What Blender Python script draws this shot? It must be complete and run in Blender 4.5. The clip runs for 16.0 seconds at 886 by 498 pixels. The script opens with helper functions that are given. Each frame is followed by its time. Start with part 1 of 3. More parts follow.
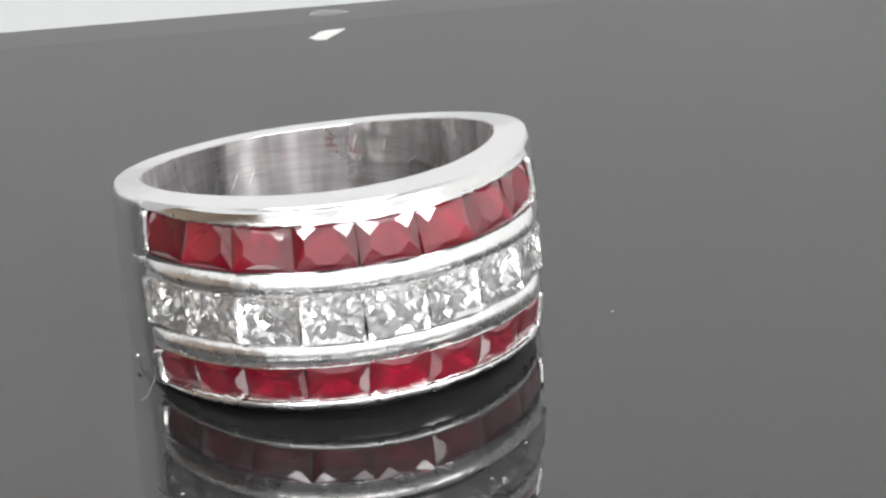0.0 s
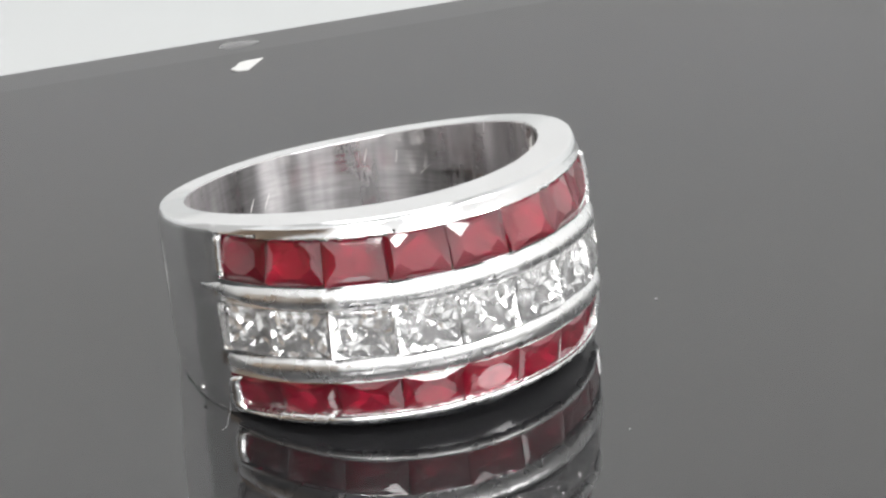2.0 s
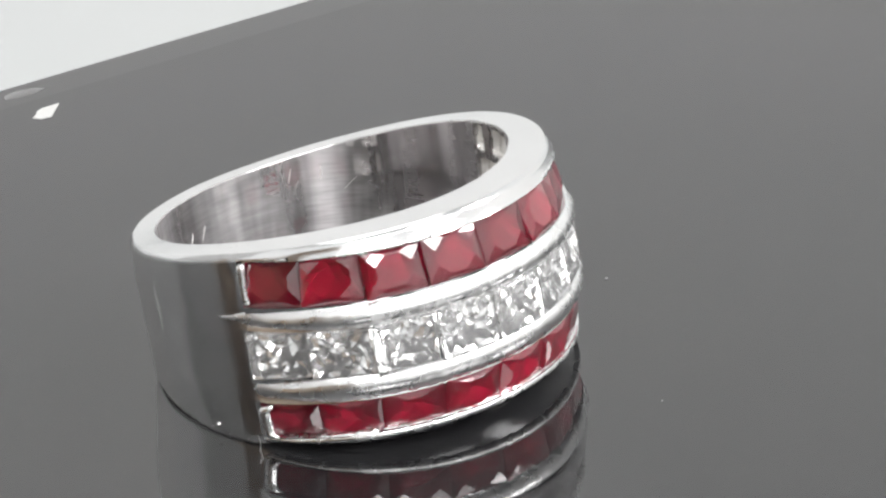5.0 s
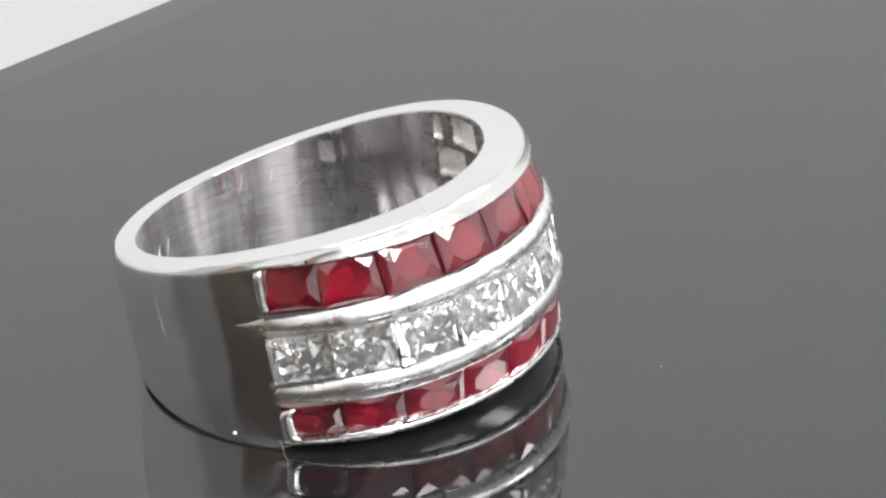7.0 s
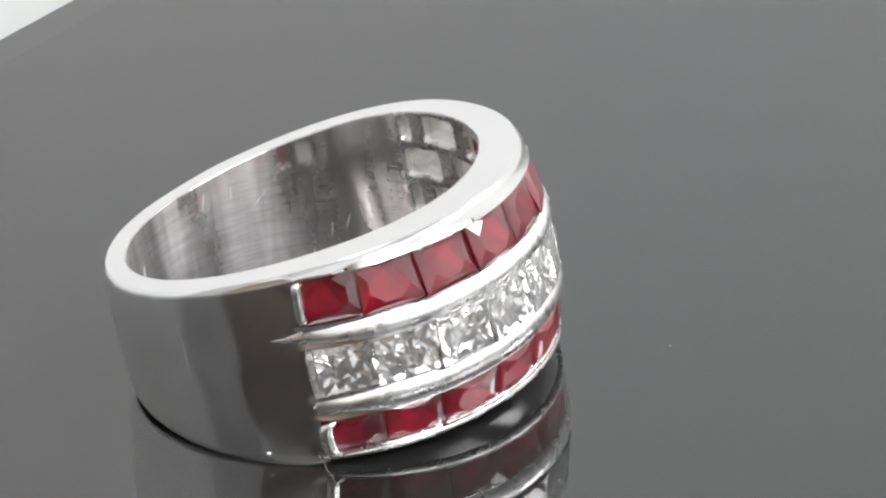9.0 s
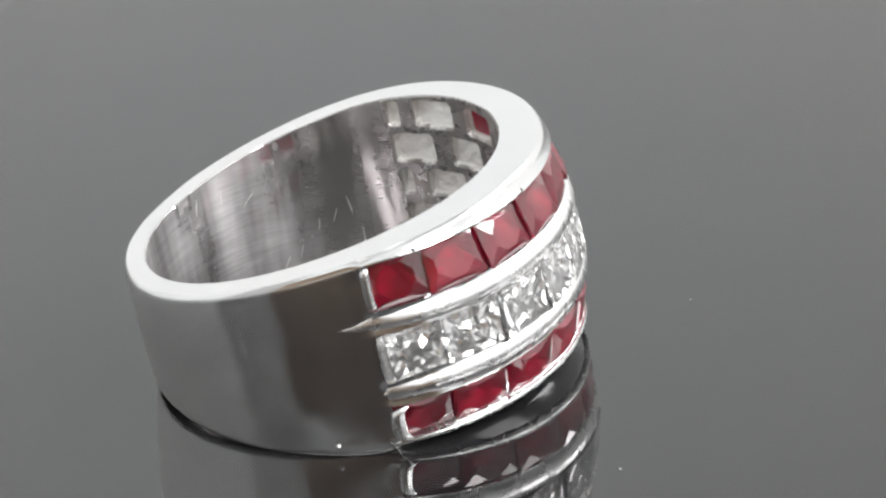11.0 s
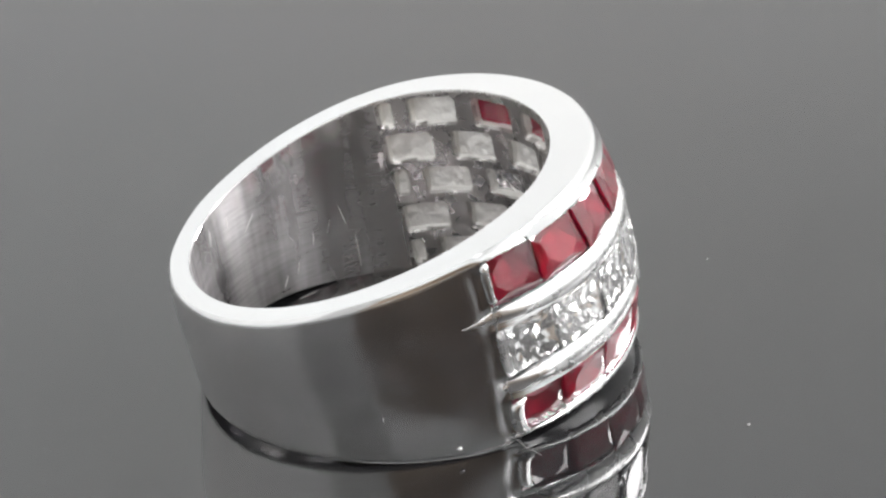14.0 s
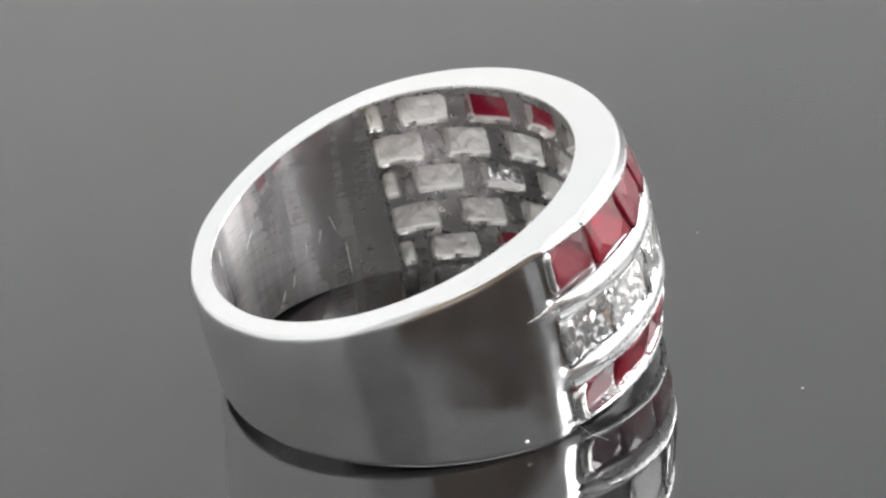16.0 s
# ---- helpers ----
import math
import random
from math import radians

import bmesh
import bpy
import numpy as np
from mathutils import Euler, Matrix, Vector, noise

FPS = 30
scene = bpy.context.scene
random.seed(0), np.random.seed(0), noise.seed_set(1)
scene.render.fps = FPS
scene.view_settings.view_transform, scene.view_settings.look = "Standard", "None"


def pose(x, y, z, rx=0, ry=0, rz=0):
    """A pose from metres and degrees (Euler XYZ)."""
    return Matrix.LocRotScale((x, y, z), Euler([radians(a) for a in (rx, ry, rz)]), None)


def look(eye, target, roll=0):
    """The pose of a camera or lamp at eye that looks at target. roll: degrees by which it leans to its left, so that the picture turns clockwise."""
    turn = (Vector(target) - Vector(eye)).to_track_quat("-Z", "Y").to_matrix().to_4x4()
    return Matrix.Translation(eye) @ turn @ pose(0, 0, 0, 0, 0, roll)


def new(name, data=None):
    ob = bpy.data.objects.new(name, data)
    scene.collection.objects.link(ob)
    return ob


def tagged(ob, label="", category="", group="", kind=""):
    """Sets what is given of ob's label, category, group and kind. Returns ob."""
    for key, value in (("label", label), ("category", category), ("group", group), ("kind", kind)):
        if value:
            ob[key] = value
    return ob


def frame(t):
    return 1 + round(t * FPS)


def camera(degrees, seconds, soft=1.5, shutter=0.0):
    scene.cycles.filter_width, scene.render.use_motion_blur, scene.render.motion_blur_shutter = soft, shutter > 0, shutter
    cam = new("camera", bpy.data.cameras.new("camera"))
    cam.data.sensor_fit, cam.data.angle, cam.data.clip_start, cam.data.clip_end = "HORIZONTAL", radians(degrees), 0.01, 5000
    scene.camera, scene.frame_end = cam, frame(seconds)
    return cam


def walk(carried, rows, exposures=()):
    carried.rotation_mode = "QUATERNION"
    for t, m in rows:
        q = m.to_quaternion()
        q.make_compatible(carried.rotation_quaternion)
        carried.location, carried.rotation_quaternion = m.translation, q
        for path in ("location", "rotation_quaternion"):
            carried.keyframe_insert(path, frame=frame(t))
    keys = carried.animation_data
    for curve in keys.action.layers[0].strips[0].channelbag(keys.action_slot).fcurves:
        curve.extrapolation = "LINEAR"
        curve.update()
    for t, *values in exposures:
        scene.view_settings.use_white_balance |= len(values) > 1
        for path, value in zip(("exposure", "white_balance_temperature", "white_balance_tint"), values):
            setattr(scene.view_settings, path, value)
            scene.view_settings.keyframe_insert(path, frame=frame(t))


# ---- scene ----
MM = 0.001

# ---- camera ----
cam = camera(18.0, 16.0, soft=2.4)
PATH = [
    (0.0, look((0.012*MM, -125.771*MM, 64.530*MM), (5.447*MM, 1.293*MM, 2.824*MM), -2.581)),
    (0.5, look((-6.021*MM, -126.113*MM, 64.040*MM), (4.988*MM, 0.952*MM, 2.598*MM), -3.041)),
    (1.0, look((-12.739*MM, -125.673*MM, 63.747*MM), (4.999*MM, 0.839*MM, 2.922*MM), -3.101)),
    (1.5, look((-19.234*MM, -124.440*MM, 63.170*MM), (4.249*MM, 0.885*MM, 3.272*MM), -3.209)),
    (2.0, look((-25.377*MM, -122.643*MM, 62.661*MM), (3.346*MM, 1.003*MM, 3.514*MM), -3.399)),
    (2.5, look((-31.257*MM, -120.952*MM, 62.415*MM), (3.705*MM, 0.718*MM, 3.456*MM), -3.472)),
    (3.0, look((-36.827*MM, -118.845*MM, 62.128*MM), (4.343*MM, 0.340*MM, 3.475*MM), -3.238)),
    (3.5, look((-42.748*MM, -117.171*MM, 62.301*MM), (4.494*MM, 0.095*MM, 3.524*MM), -3.494)),
    (4.0, look((-48.253*MM, -114.612*MM, 62.133*MM), (4.519*MM, -0.085*MM, 3.623*MM), -3.564)),
    (6.5, look((-71.017*MM, -101.370*MM, 64.457*MM), (5.214*MM, -1.368*MM, 3.938*MM), -4.695)),
    (7.0, look((-75.344*MM, -98.056*MM, 64.943*MM), (5.298*MM, -1.850*MM, 3.702*MM), -4.795)),
    (7.5, look((-79.115*MM, -93.872*MM, 64.831*MM), (5.178*MM, -2.118*MM, 3.593*MM), -4.673)),
    (8.0, look((-83.056*MM, -89.367*MM, 64.690*MM), (5.139*MM, -2.377*MM, 3.666*MM), -4.746)),
    (8.5, look((-87.191*MM, -84.509*MM, 64.460*MM), (5.150*MM, -2.589*MM, 3.950*MM), -4.848)),
    (11.0, look((-104.287*MM, -59.391*MM, 63.421*MM), (3.770*MM, -2.994*MM, 3.685*MM), -6.236)),
    (11.5, look((-107.004*MM, -53.887*MM, 63.684*MM), (3.249*MM, -2.176*MM, 3.854*MM), -6.518)),
    (12.0, look((-109.475*MM, -47.653*MM, 64.082*MM), (3.209*MM, -2.320*MM, 4.005*MM), -6.293)),
    (12.5, look((-111.407*MM, -41.505*MM, 64.403*MM), (2.984*MM, -2.241*MM, 3.947*MM), -6.368)),
    (13.0, look((-112.639*MM, -35.160*MM, 64.729*MM), (2.853*MM, -2.035*MM, 4.082*MM), -6.392)),
    (13.5, look((-113.627*MM, -29.158*MM, 64.876*MM), (2.754*MM, -1.867*MM, 4.206*MM), -6.484)),
    (14.0, look((-114.108*MM, -23.416*MM, 65.053*MM), (2.551*MM, -1.796*MM, 4.028*MM), -6.727)),
    (14.5, look((-114.425*MM, -17.449*MM, 65.161*MM), (2.332*MM, -1.756*MM, 3.802*MM), -6.730)),
    (15.0, look((-114.971*MM, -12.057*MM, 65.404*MM), (2.281*MM, -1.660*MM, 3.880*MM), -6.765)),
    (15.5, look((-114.962*MM, -6.697*MM, 65.704*MM), (2.292*MM, -1.212*MM, 4.064*MM), -6.990)),
    (16.0, look((-114.427*MM, -1.452*MM, 66.445*MM), (2.303*MM, -1.229*MM, 4.118*MM), -7.398)),
]
walk(cam, PATH, [(0.0, -0.35), (4.0, -0.36), (8.5, -0.34), (16.0, -0.16)])

# ---- light ----
# The ring stands in a small white photo box: a soft lit top, white back and side, an open dim front.
# its walls, top and lamps are unseen, added to shape light and reflections
world = bpy.data.worlds.new("dim_room")
scene.world = world
world.use_nodes = True
world.node_tree.nodes["Background"].inputs[0].default_value = (0.80, 0.74, 0.68, 1)
world.node_tree.nodes["Background"].inputs[1].default_value = 0.75


def area_lamp(name, eye, target, sx, sy, watts, colour):
    lamp = bpy.data.lights.new(name, "AREA")
    lamp.shape, lamp.size, lamp.size_y, lamp.energy, lamp.color = "RECTANGLE", sx, sy, watts, colour
    ob = new(name, lamp)
    ob.matrix_world = look(eye, target)
    return ob


area_lamp("top_panel_lamp", (0.0, -0.03, 0.472), (0.0, -0.03, 0.0), 0.40, 0.36, 1.30, (1.0, 0.985, 0.985))
# one unseen side lamp repeated at three bearings to keep its highlights
for az, wide, high, watts in ((-34, 0.06, 0.10, 0.54), (-70, 0.12, 0.14, 0.62), (-108, 0.10, 0.06, 0.50)):
    a = radians(az)
    area_lamp("side_lamp", (0.27 * math.cos(a), 0.27 * math.sin(a), 0.19), (0.0, 0.0, 0.0), wide, high, watts, (1.0, 0.985, 0.985))

# ---- materials ----


def material(name):
    mat = bpy.data.materials.new(name)
    mat.use_nodes = True
    tree = mat.node_tree
    return mat, tree, tree.nodes["Principled BSDF"]


def link(tree, a, b):
    tree.links.new(a, b)


def noise_node(tree, scale, detail=4.0, stretch=(1, 1, 1)):
    coord = tree.nodes.new("ShaderNodeTexCoord")
    mapping = tree.nodes.new("ShaderNodeMapping")
    mapping.inputs["Scale"].default_value = stretch
    tex = tree.nodes.new("ShaderNodeTexNoise")
    tex.inputs["Scale"].default_value = scale
    tex.inputs["Detail"].default_value = detail
    link(tree, coord.outputs["Object"], mapping.inputs["Vector"])
    link(tree, mapping.outputs["Vector"], tex.inputs["Vector"])
    return tex


def ranged(tree, source, lo, hi):
    node = tree.nodes.new("ShaderNodeMapRange")
    node.inputs["From Min"].default_value, node.inputs["From Max"].default_value = 0.3, 0.7
    node.inputs["To Min"].default_value, node.inputs["To Max"].default_value = lo, hi
    link(tree, source, node.inputs["Value"])
    return node.outputs["Result"]


def bump(tree, bsdf, height, strength, distance):
    node = tree.nodes.new("ShaderNodeBump")
    node.inputs["Strength"].default_value, node.inputs["Distance"].default_value = strength, distance
    link(tree, height, node.inputs["Height"])
    link(tree, node.outputs["Normal"], bsdf.inputs["Normal"])


def tinted(tree, bsdf, source, a, b):
    mix = tree.nodes.new("ShaderNodeMix")
    mix.data_type = "RGBA"
    mix.inputs[6].default_value, mix.inputs[7].default_value = (*a, 1), (*b, 1)
    link(tree, source, mix.inputs[0])
    link(tree, mix.outputs[2], bsdf.inputs["Base Color"])


def metal(name, a, b, rough_lo, rough_hi, scale, stretch, relief, depth):
    mat, tree, bsdf = material(name)
    bsdf.inputs["Metallic"].default_value = 1.0
    fine = noise_node(tree, scale, 5, stretch)
    broad = noise_node(tree, 180, 3)
    tinted(tree, bsdf, broad.outputs["Fac"], a, b)
    link(tree, ranged(tree, fine.outputs["Fac"], rough_lo, rough_hi), bsdf.inputs["Roughness"])
    wave = noise_node(tree, 300, 1, (1, 1, 0.45))
    both = tree.nodes.new("ShaderNodeMath")
    both.operation = "MULTIPLY_ADD"
    both.inputs[1].default_value = 2.5
    link(tree, wave.outputs["Fac"], both.inputs[0])
    link(tree, fine.outputs["Fac"], both.inputs[2])
    bump(tree, bsdf, both.outputs[0], relief, depth)
    return mat


BURNISHED = metal("burnished_silver", (0.96, 0.96, 0.96), (0.90, 0.90, 0.90), 0.20, 0.36, 900, (1, 1, 1), 0.30, 0.00006)
SILVER = metal("polished_silver", (0.87, 0.87, 0.875), (0.80, 0.80, 0.805), 0.10, 0.19, 700, (1, 1, 1), 0.30, 0.00004)
CAST = metal("cast_silver", (0.95, 0.94, 0.92), (0.80, 0.79, 0.77), 0.46, 0.70, 3200, (1, 1, 1), 0.7, 0.00010)
# silver for the gallery bars, their dark reflections put into the colour
GALLERY = metal("darkened_gallery_silver", (0.60, 0.585, 0.57), (0.42, 0.41, 0.40), 0.20, 0.36, 1500, (1, 1, 1), 0.4, 0.00006)

# the inner wall: polished, dented, and brushed round the finger, so lamps draw upright streaks; columns in the finish
# add to them
INNER, tree, polished = material("brushed_inner_silver")
brushed = tree.nodes.new("ShaderNodeBsdfPrincipled")
broad = noise_node(tree, 330, 5)
fine = noise_node(tree, 2600, 2, (0.16, 0.16, 1))
dents = noise_node(tree, 420, 5)
mix = tree.nodes.new("ShaderNodeMath")
mix.operation = "MULTIPLY_ADD"
mix.inputs[1].default_value = 0.5
link(tree, fine.outputs["Fac"], mix.inputs[0])
link(tree, dents.outputs["Fac"], mix.inputs[2])
pits = tree.nodes.new("ShaderNodeTexVoronoi")
pits.inputs["Scale"].default_value = 520
coord = tree.nodes.new("ShaderNodeTexCoord")
link(tree, coord.outputs["Object"], pits.inputs["Vector"])
hole = tree.nodes.new("ShaderNodeMapRange")
hole.inputs["From Min"].default_value, hole.inputs["From Max"].default_value = 0.0, 0.16
link(tree, pits.outputs["Distance"], hole.inputs["Value"])
pitted = tree.nodes.new("ShaderNodeMath")
pitted.operation = "MULTIPLY_ADD"
pitted.inputs[1].default_value = 0.16
link(tree, hole.outputs["Result"], pitted.inputs[0])
link(tree, mix.outputs[0], pitted.inputs[2])
plain = tree.nodes.new("ShaderNodeMath")
plain.operation = "MULTIPLY_ADD"
plain.inputs[1].default_value = 0.10
link(tree, hole.outputs["Result"], plain.inputs[0])
link(tree, dents.outputs["Fac"], plain.inputs[2])
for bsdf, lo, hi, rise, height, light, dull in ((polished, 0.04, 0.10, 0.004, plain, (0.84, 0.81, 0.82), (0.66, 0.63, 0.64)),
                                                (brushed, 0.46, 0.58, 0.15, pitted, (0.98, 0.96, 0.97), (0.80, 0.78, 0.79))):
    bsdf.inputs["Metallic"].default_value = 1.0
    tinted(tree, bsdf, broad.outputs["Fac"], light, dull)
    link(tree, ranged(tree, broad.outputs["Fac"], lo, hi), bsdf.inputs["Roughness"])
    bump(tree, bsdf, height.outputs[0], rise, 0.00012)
brushed.inputs["Anisotropic"].default_value = 0.97
brushed.inputs["Anisotropic Rotation"].default_value = 0.25
tangent = tree.nodes.new("ShaderNodeTangent")
tangent.direction_type, tangent.axis = "RADIAL", "Z"
link(tree, tangent.outputs["Tangent"], brushed.inputs["Tangent"])
blend = tree.nodes.new("ShaderNodeMixShader")
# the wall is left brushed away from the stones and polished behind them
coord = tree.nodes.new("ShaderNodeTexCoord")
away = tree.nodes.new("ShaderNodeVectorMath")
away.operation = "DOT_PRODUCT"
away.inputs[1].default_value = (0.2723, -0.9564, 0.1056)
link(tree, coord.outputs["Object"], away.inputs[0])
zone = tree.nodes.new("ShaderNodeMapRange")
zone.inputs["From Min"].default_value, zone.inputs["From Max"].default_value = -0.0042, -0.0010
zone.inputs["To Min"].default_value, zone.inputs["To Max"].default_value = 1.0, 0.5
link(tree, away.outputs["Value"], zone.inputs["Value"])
# dim reflections painted in: base colour darkens towards the gallery
dark_zone = tree.nodes.new("ShaderNodeMapRange")
dark_zone.inputs["From Min"].default_value, dark_zone.inputs["From Max"].default_value = -0.0045, 0.0012
link(tree, away.outputs["Value"], dark_zone.inputs["Value"])
darkening = tree.nodes.new("ShaderNodeMix")
darkening.data_type = "RGBA"
darkening.inputs[7].default_value = (0.56, 0.54, 0.53, 1)
link(tree, dark_zone.outputs["Result"], darkening.inputs[0])
link(tree, polished.inputs["Base Color"].links[0].from_socket, darkening.inputs[6])
link(tree, darkening.outputs[2], polished.inputs["Base Color"])
# lighter brushed columns imitate the lamps' bright upright streaks
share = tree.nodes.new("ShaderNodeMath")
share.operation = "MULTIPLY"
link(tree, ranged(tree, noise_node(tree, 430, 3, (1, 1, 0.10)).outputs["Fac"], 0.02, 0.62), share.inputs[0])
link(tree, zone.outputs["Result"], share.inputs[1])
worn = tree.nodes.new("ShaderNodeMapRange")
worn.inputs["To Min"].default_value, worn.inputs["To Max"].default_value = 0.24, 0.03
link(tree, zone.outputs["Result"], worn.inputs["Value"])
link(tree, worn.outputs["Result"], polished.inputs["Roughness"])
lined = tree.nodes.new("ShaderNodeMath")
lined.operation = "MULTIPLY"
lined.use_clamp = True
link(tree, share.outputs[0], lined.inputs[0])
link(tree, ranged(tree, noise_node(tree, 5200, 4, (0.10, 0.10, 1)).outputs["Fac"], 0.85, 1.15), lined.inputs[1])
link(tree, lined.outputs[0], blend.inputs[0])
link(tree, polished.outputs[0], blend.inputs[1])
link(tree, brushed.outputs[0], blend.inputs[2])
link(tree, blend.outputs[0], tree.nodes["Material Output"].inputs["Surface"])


def gem(name, colour, ior, rough):
    mat, tree, bsdf = material(name)
    bsdf.inputs["Base Color"].default_value = (*colour, 1)
    bsdf.inputs["Transmission Weight"].default_value = 1.0
    bsdf.inputs["IOR"].default_value = ior
    bsdf.inputs["Roughness"].default_value = rough
    return mat, tree, bsdf


RUBY, tree, bsdf = gem("ruby_red", (0.6, 0.01, 0.04), 1.77, 0.08)
bsdf.inputs["Transmission Weight"].default_value = 0.93
bsdf.inputs["Coat Weight"].default_value, bsdf.inputs["Coat IOR"].default_value, bsdf.inputs["Coat Roughness"].default_value = 0.75, 1.77, 0.02
info = tree.nodes.new("ShaderNodeObjectInfo")
tinted(tree, bsdf, info.outputs["Random"], (0.86, 0.012, 0.098), (0.32, 0.008, 0.044))
DIAMOND, tree, bsdf = gem("clear_diamond", (1.0, 1.0, 1.0), 1.75, 0.0)
bsdf.inputs["Transmission Weight"].default_value = 0.88


def facet_back(name, colour, rough):
    """The mirror-bright back facets of a stone."""
    mat, tree, bsdf = material(name)
    bsdf.inputs["Base Color"].default_value = (*colour, 1)
    bsdf.inputs["Metallic"].default_value = 1.0
    bsdf.inputs["Roughness"].default_value = rough
    return mat


RUBY_BACK = facet_back("ruby_back", (0.76, 0.43, 0.49), 0.52)
RUBY_SHOWN, tree, bsdf = material("ruby_seen_through_gallery")
tinted(tree, bsdf, noise_node(tree, 700, 3).outputs["Fac"], (0.38, 0.010, 0.040), (0.18, 0.006, 0.025))
bsdf.inputs["Roughness"].default_value = 0.06
bsdf.inputs["IOR"].default_value = 1.77
DIAMOND_BACK = facet_back("diamond_back", (0.99, 0.99, 0.99), 0.13)

BOARD, tree, bsdf = material("black_acrylic")
bsdf.inputs["Base Color"].default_value = (0.012, 0.012, 0.013, 1)
bsdf.inputs["IOR"].default_value = 1.82
faint_patch = noise_node(tree, 45, 3)
link(tree, ranged(tree, faint_patch.outputs["Fac"], 0.012, 0.035), bsdf.inputs["Roughness"])

WHITE, tree, bsdf = material("white_card")
tex = noise_node(tree, 5, 3)
tinted(tree, bsdf, ranged(tree, tex.outputs["Fac"], 0.0, 1.0), (0.81, 0.83, 0.835), (0.85, 0.845, 0.835))
bsdf.inputs["Roughness"].default_value = 0.7
bump(tree, bsdf, noise_node(tree, 900, 3).outputs["Fac"], 0.1, 0.0001)

CARD, tree, bsdf = material("pale_card")
tex = noise_node(tree, 30, 4)
tinted(tree, bsdf, tex.outputs["Fac"], (0.51, 0.52, 0.52), (0.47, 0.49, 0.49))
bsdf.inputs["Roughness"].default_value = 0.7

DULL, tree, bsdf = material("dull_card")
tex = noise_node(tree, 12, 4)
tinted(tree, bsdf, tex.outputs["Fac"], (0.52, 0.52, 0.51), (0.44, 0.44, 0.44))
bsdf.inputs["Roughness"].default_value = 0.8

GREY, tree, bsdf = material("brown_grey_cloth")
tex = noise_node(tree, 40, 4)
tinted(tree, bsdf, tex.outputs["Fac"], (0.62, 0.50, 0.39), (0.48, 0.38, 0.29))
bsdf.inputs["Roughness"].default_value = 0.9

SPECK, tree, bsdf = material("grey_dust")
bsdf.inputs["Base Color"].default_value = (0.34, 0.34, 0.34, 1)
bsdf.inputs["Roughness"].default_value = 0.9
DUST, tree, bsdf = material("white_paper")
bsdf.inputs["Base Color"].default_value = (0.62, 0.62, 0.61, 1)
bsdf.inputs["Roughness"].default_value = 0.8

# ---- building helpers ----


def mesh_of(name, bm, mats, sharp=None):
    me = bpy.data.meshes.new(name)
    bm.normal_update()
    bm.to_mesh(me)
    bm.free()
    for m in mats if isinstance(mats, (list, tuple)) else [mats]:
        me.materials.append(m)
    if sharp is not None:
        for poly in me.polygons:
            poly.use_smooth = True
        me.set_sharp_from_angle(angle=radians(sharp))
    return me


def part(name, bm, mats, parent, label="", sharp=None):
    ob = new(name, mesh_of(name, bm, mats, sharp))
    ob.parent = parent
    return tagged(ob, label=label) if label else ob


def box(bm, lo, hi):
    m = Matrix.LocRotScale([(a + b) / 2 for a, b in zip(lo, hi)], None, [b - a for a, b in zip(lo, hi)])
    return bmesh.ops.create_cube(bm, size=1.0, matrix=m)


def slab(name, lo, hi, mat, label, category):
    bm = bmesh.new()
    box(bm, lo, hi)
    return tagged(new(name, mesh_of(name, bm, mat)), label, category, kind="structure")


# ---- the photo box ----
FLOOR_Z = -0.0030
S, TOP, T = 0.34, 0.48, 0.006
LOW = FLOOR_Z - T


def arc_wall(name, az0, az1, z0, z1, mat, label):
    """A bent sheet of card round the board, from one bearing to another."""
    bm = bmesh.new()
    n = max(2, round((az1 - az0) / 3))
    cols = []
    for i in range(n + 1):
        a = radians(az0 + (az1 - az0) * i / n)
        cols.append([bm.verts.new((r * math.cos(a), r * math.sin(a), z)) for r, z in ((S - T, z0), (S, z0), (S, z1), (S - T, z1))])
    for a, b in zip(cols, cols[1:]):
        for k in range(4):
            bm.faces.new((a[k], b[k], b[(k + 1) % 4], a[(k + 1) % 4]))
    bm.faces.new(list(reversed(cols[0])))
    bm.faces.new(cols[-1])
    bmesh.ops.recalc_face_normals(bm, faces=bm.faces)
    return tagged(new(name, mesh_of(name, bm, mat)), label, "wall", kind="structure")


slab("floor", (-0.52, -0.52, LOW), (S + T, S + T, FLOOR_Z), CARD, "pale grey white card floor under the black board", "floor")
slab("ceiling", (-S - T, -S - T, TOP), (S + T, S + T, TOP + T), WHITE, "matt white card top of the photo box", "ceiling")
arc_wall("wall_back", -126, 141, FLOOR_Z, TOP, WHITE, "bent matt white card wall of the photo box")
# unseen grey card, added so the band's flank reflects darker
arc_wall("wall_side", 141, 170, FLOOR_Z, TOP, DULL, "bent dull grey card wall added to darken reflections")
# unseen gap and cloth, added so the silver mirrors a dark camera side
arc_wall("wall_flap", 170, 234, 0.205, TOP, WHITE, "matt white card flap over the added dim gap")
slab("dark_cloth_west", (-0.52, -0.52, FLOOR_Z), (-0.51, 0.24, TOP), GREY, "dim brown cloth added outside the gap for dark reflections", "curtain")
slab("dark_cloth_south", (-0.51, -0.52, FLOOR_Z), (-0.02, -0.51, TOP), GREY, "dim brown cloth added outside the gap for dark reflections", "curtain")

# ---- the black board ----


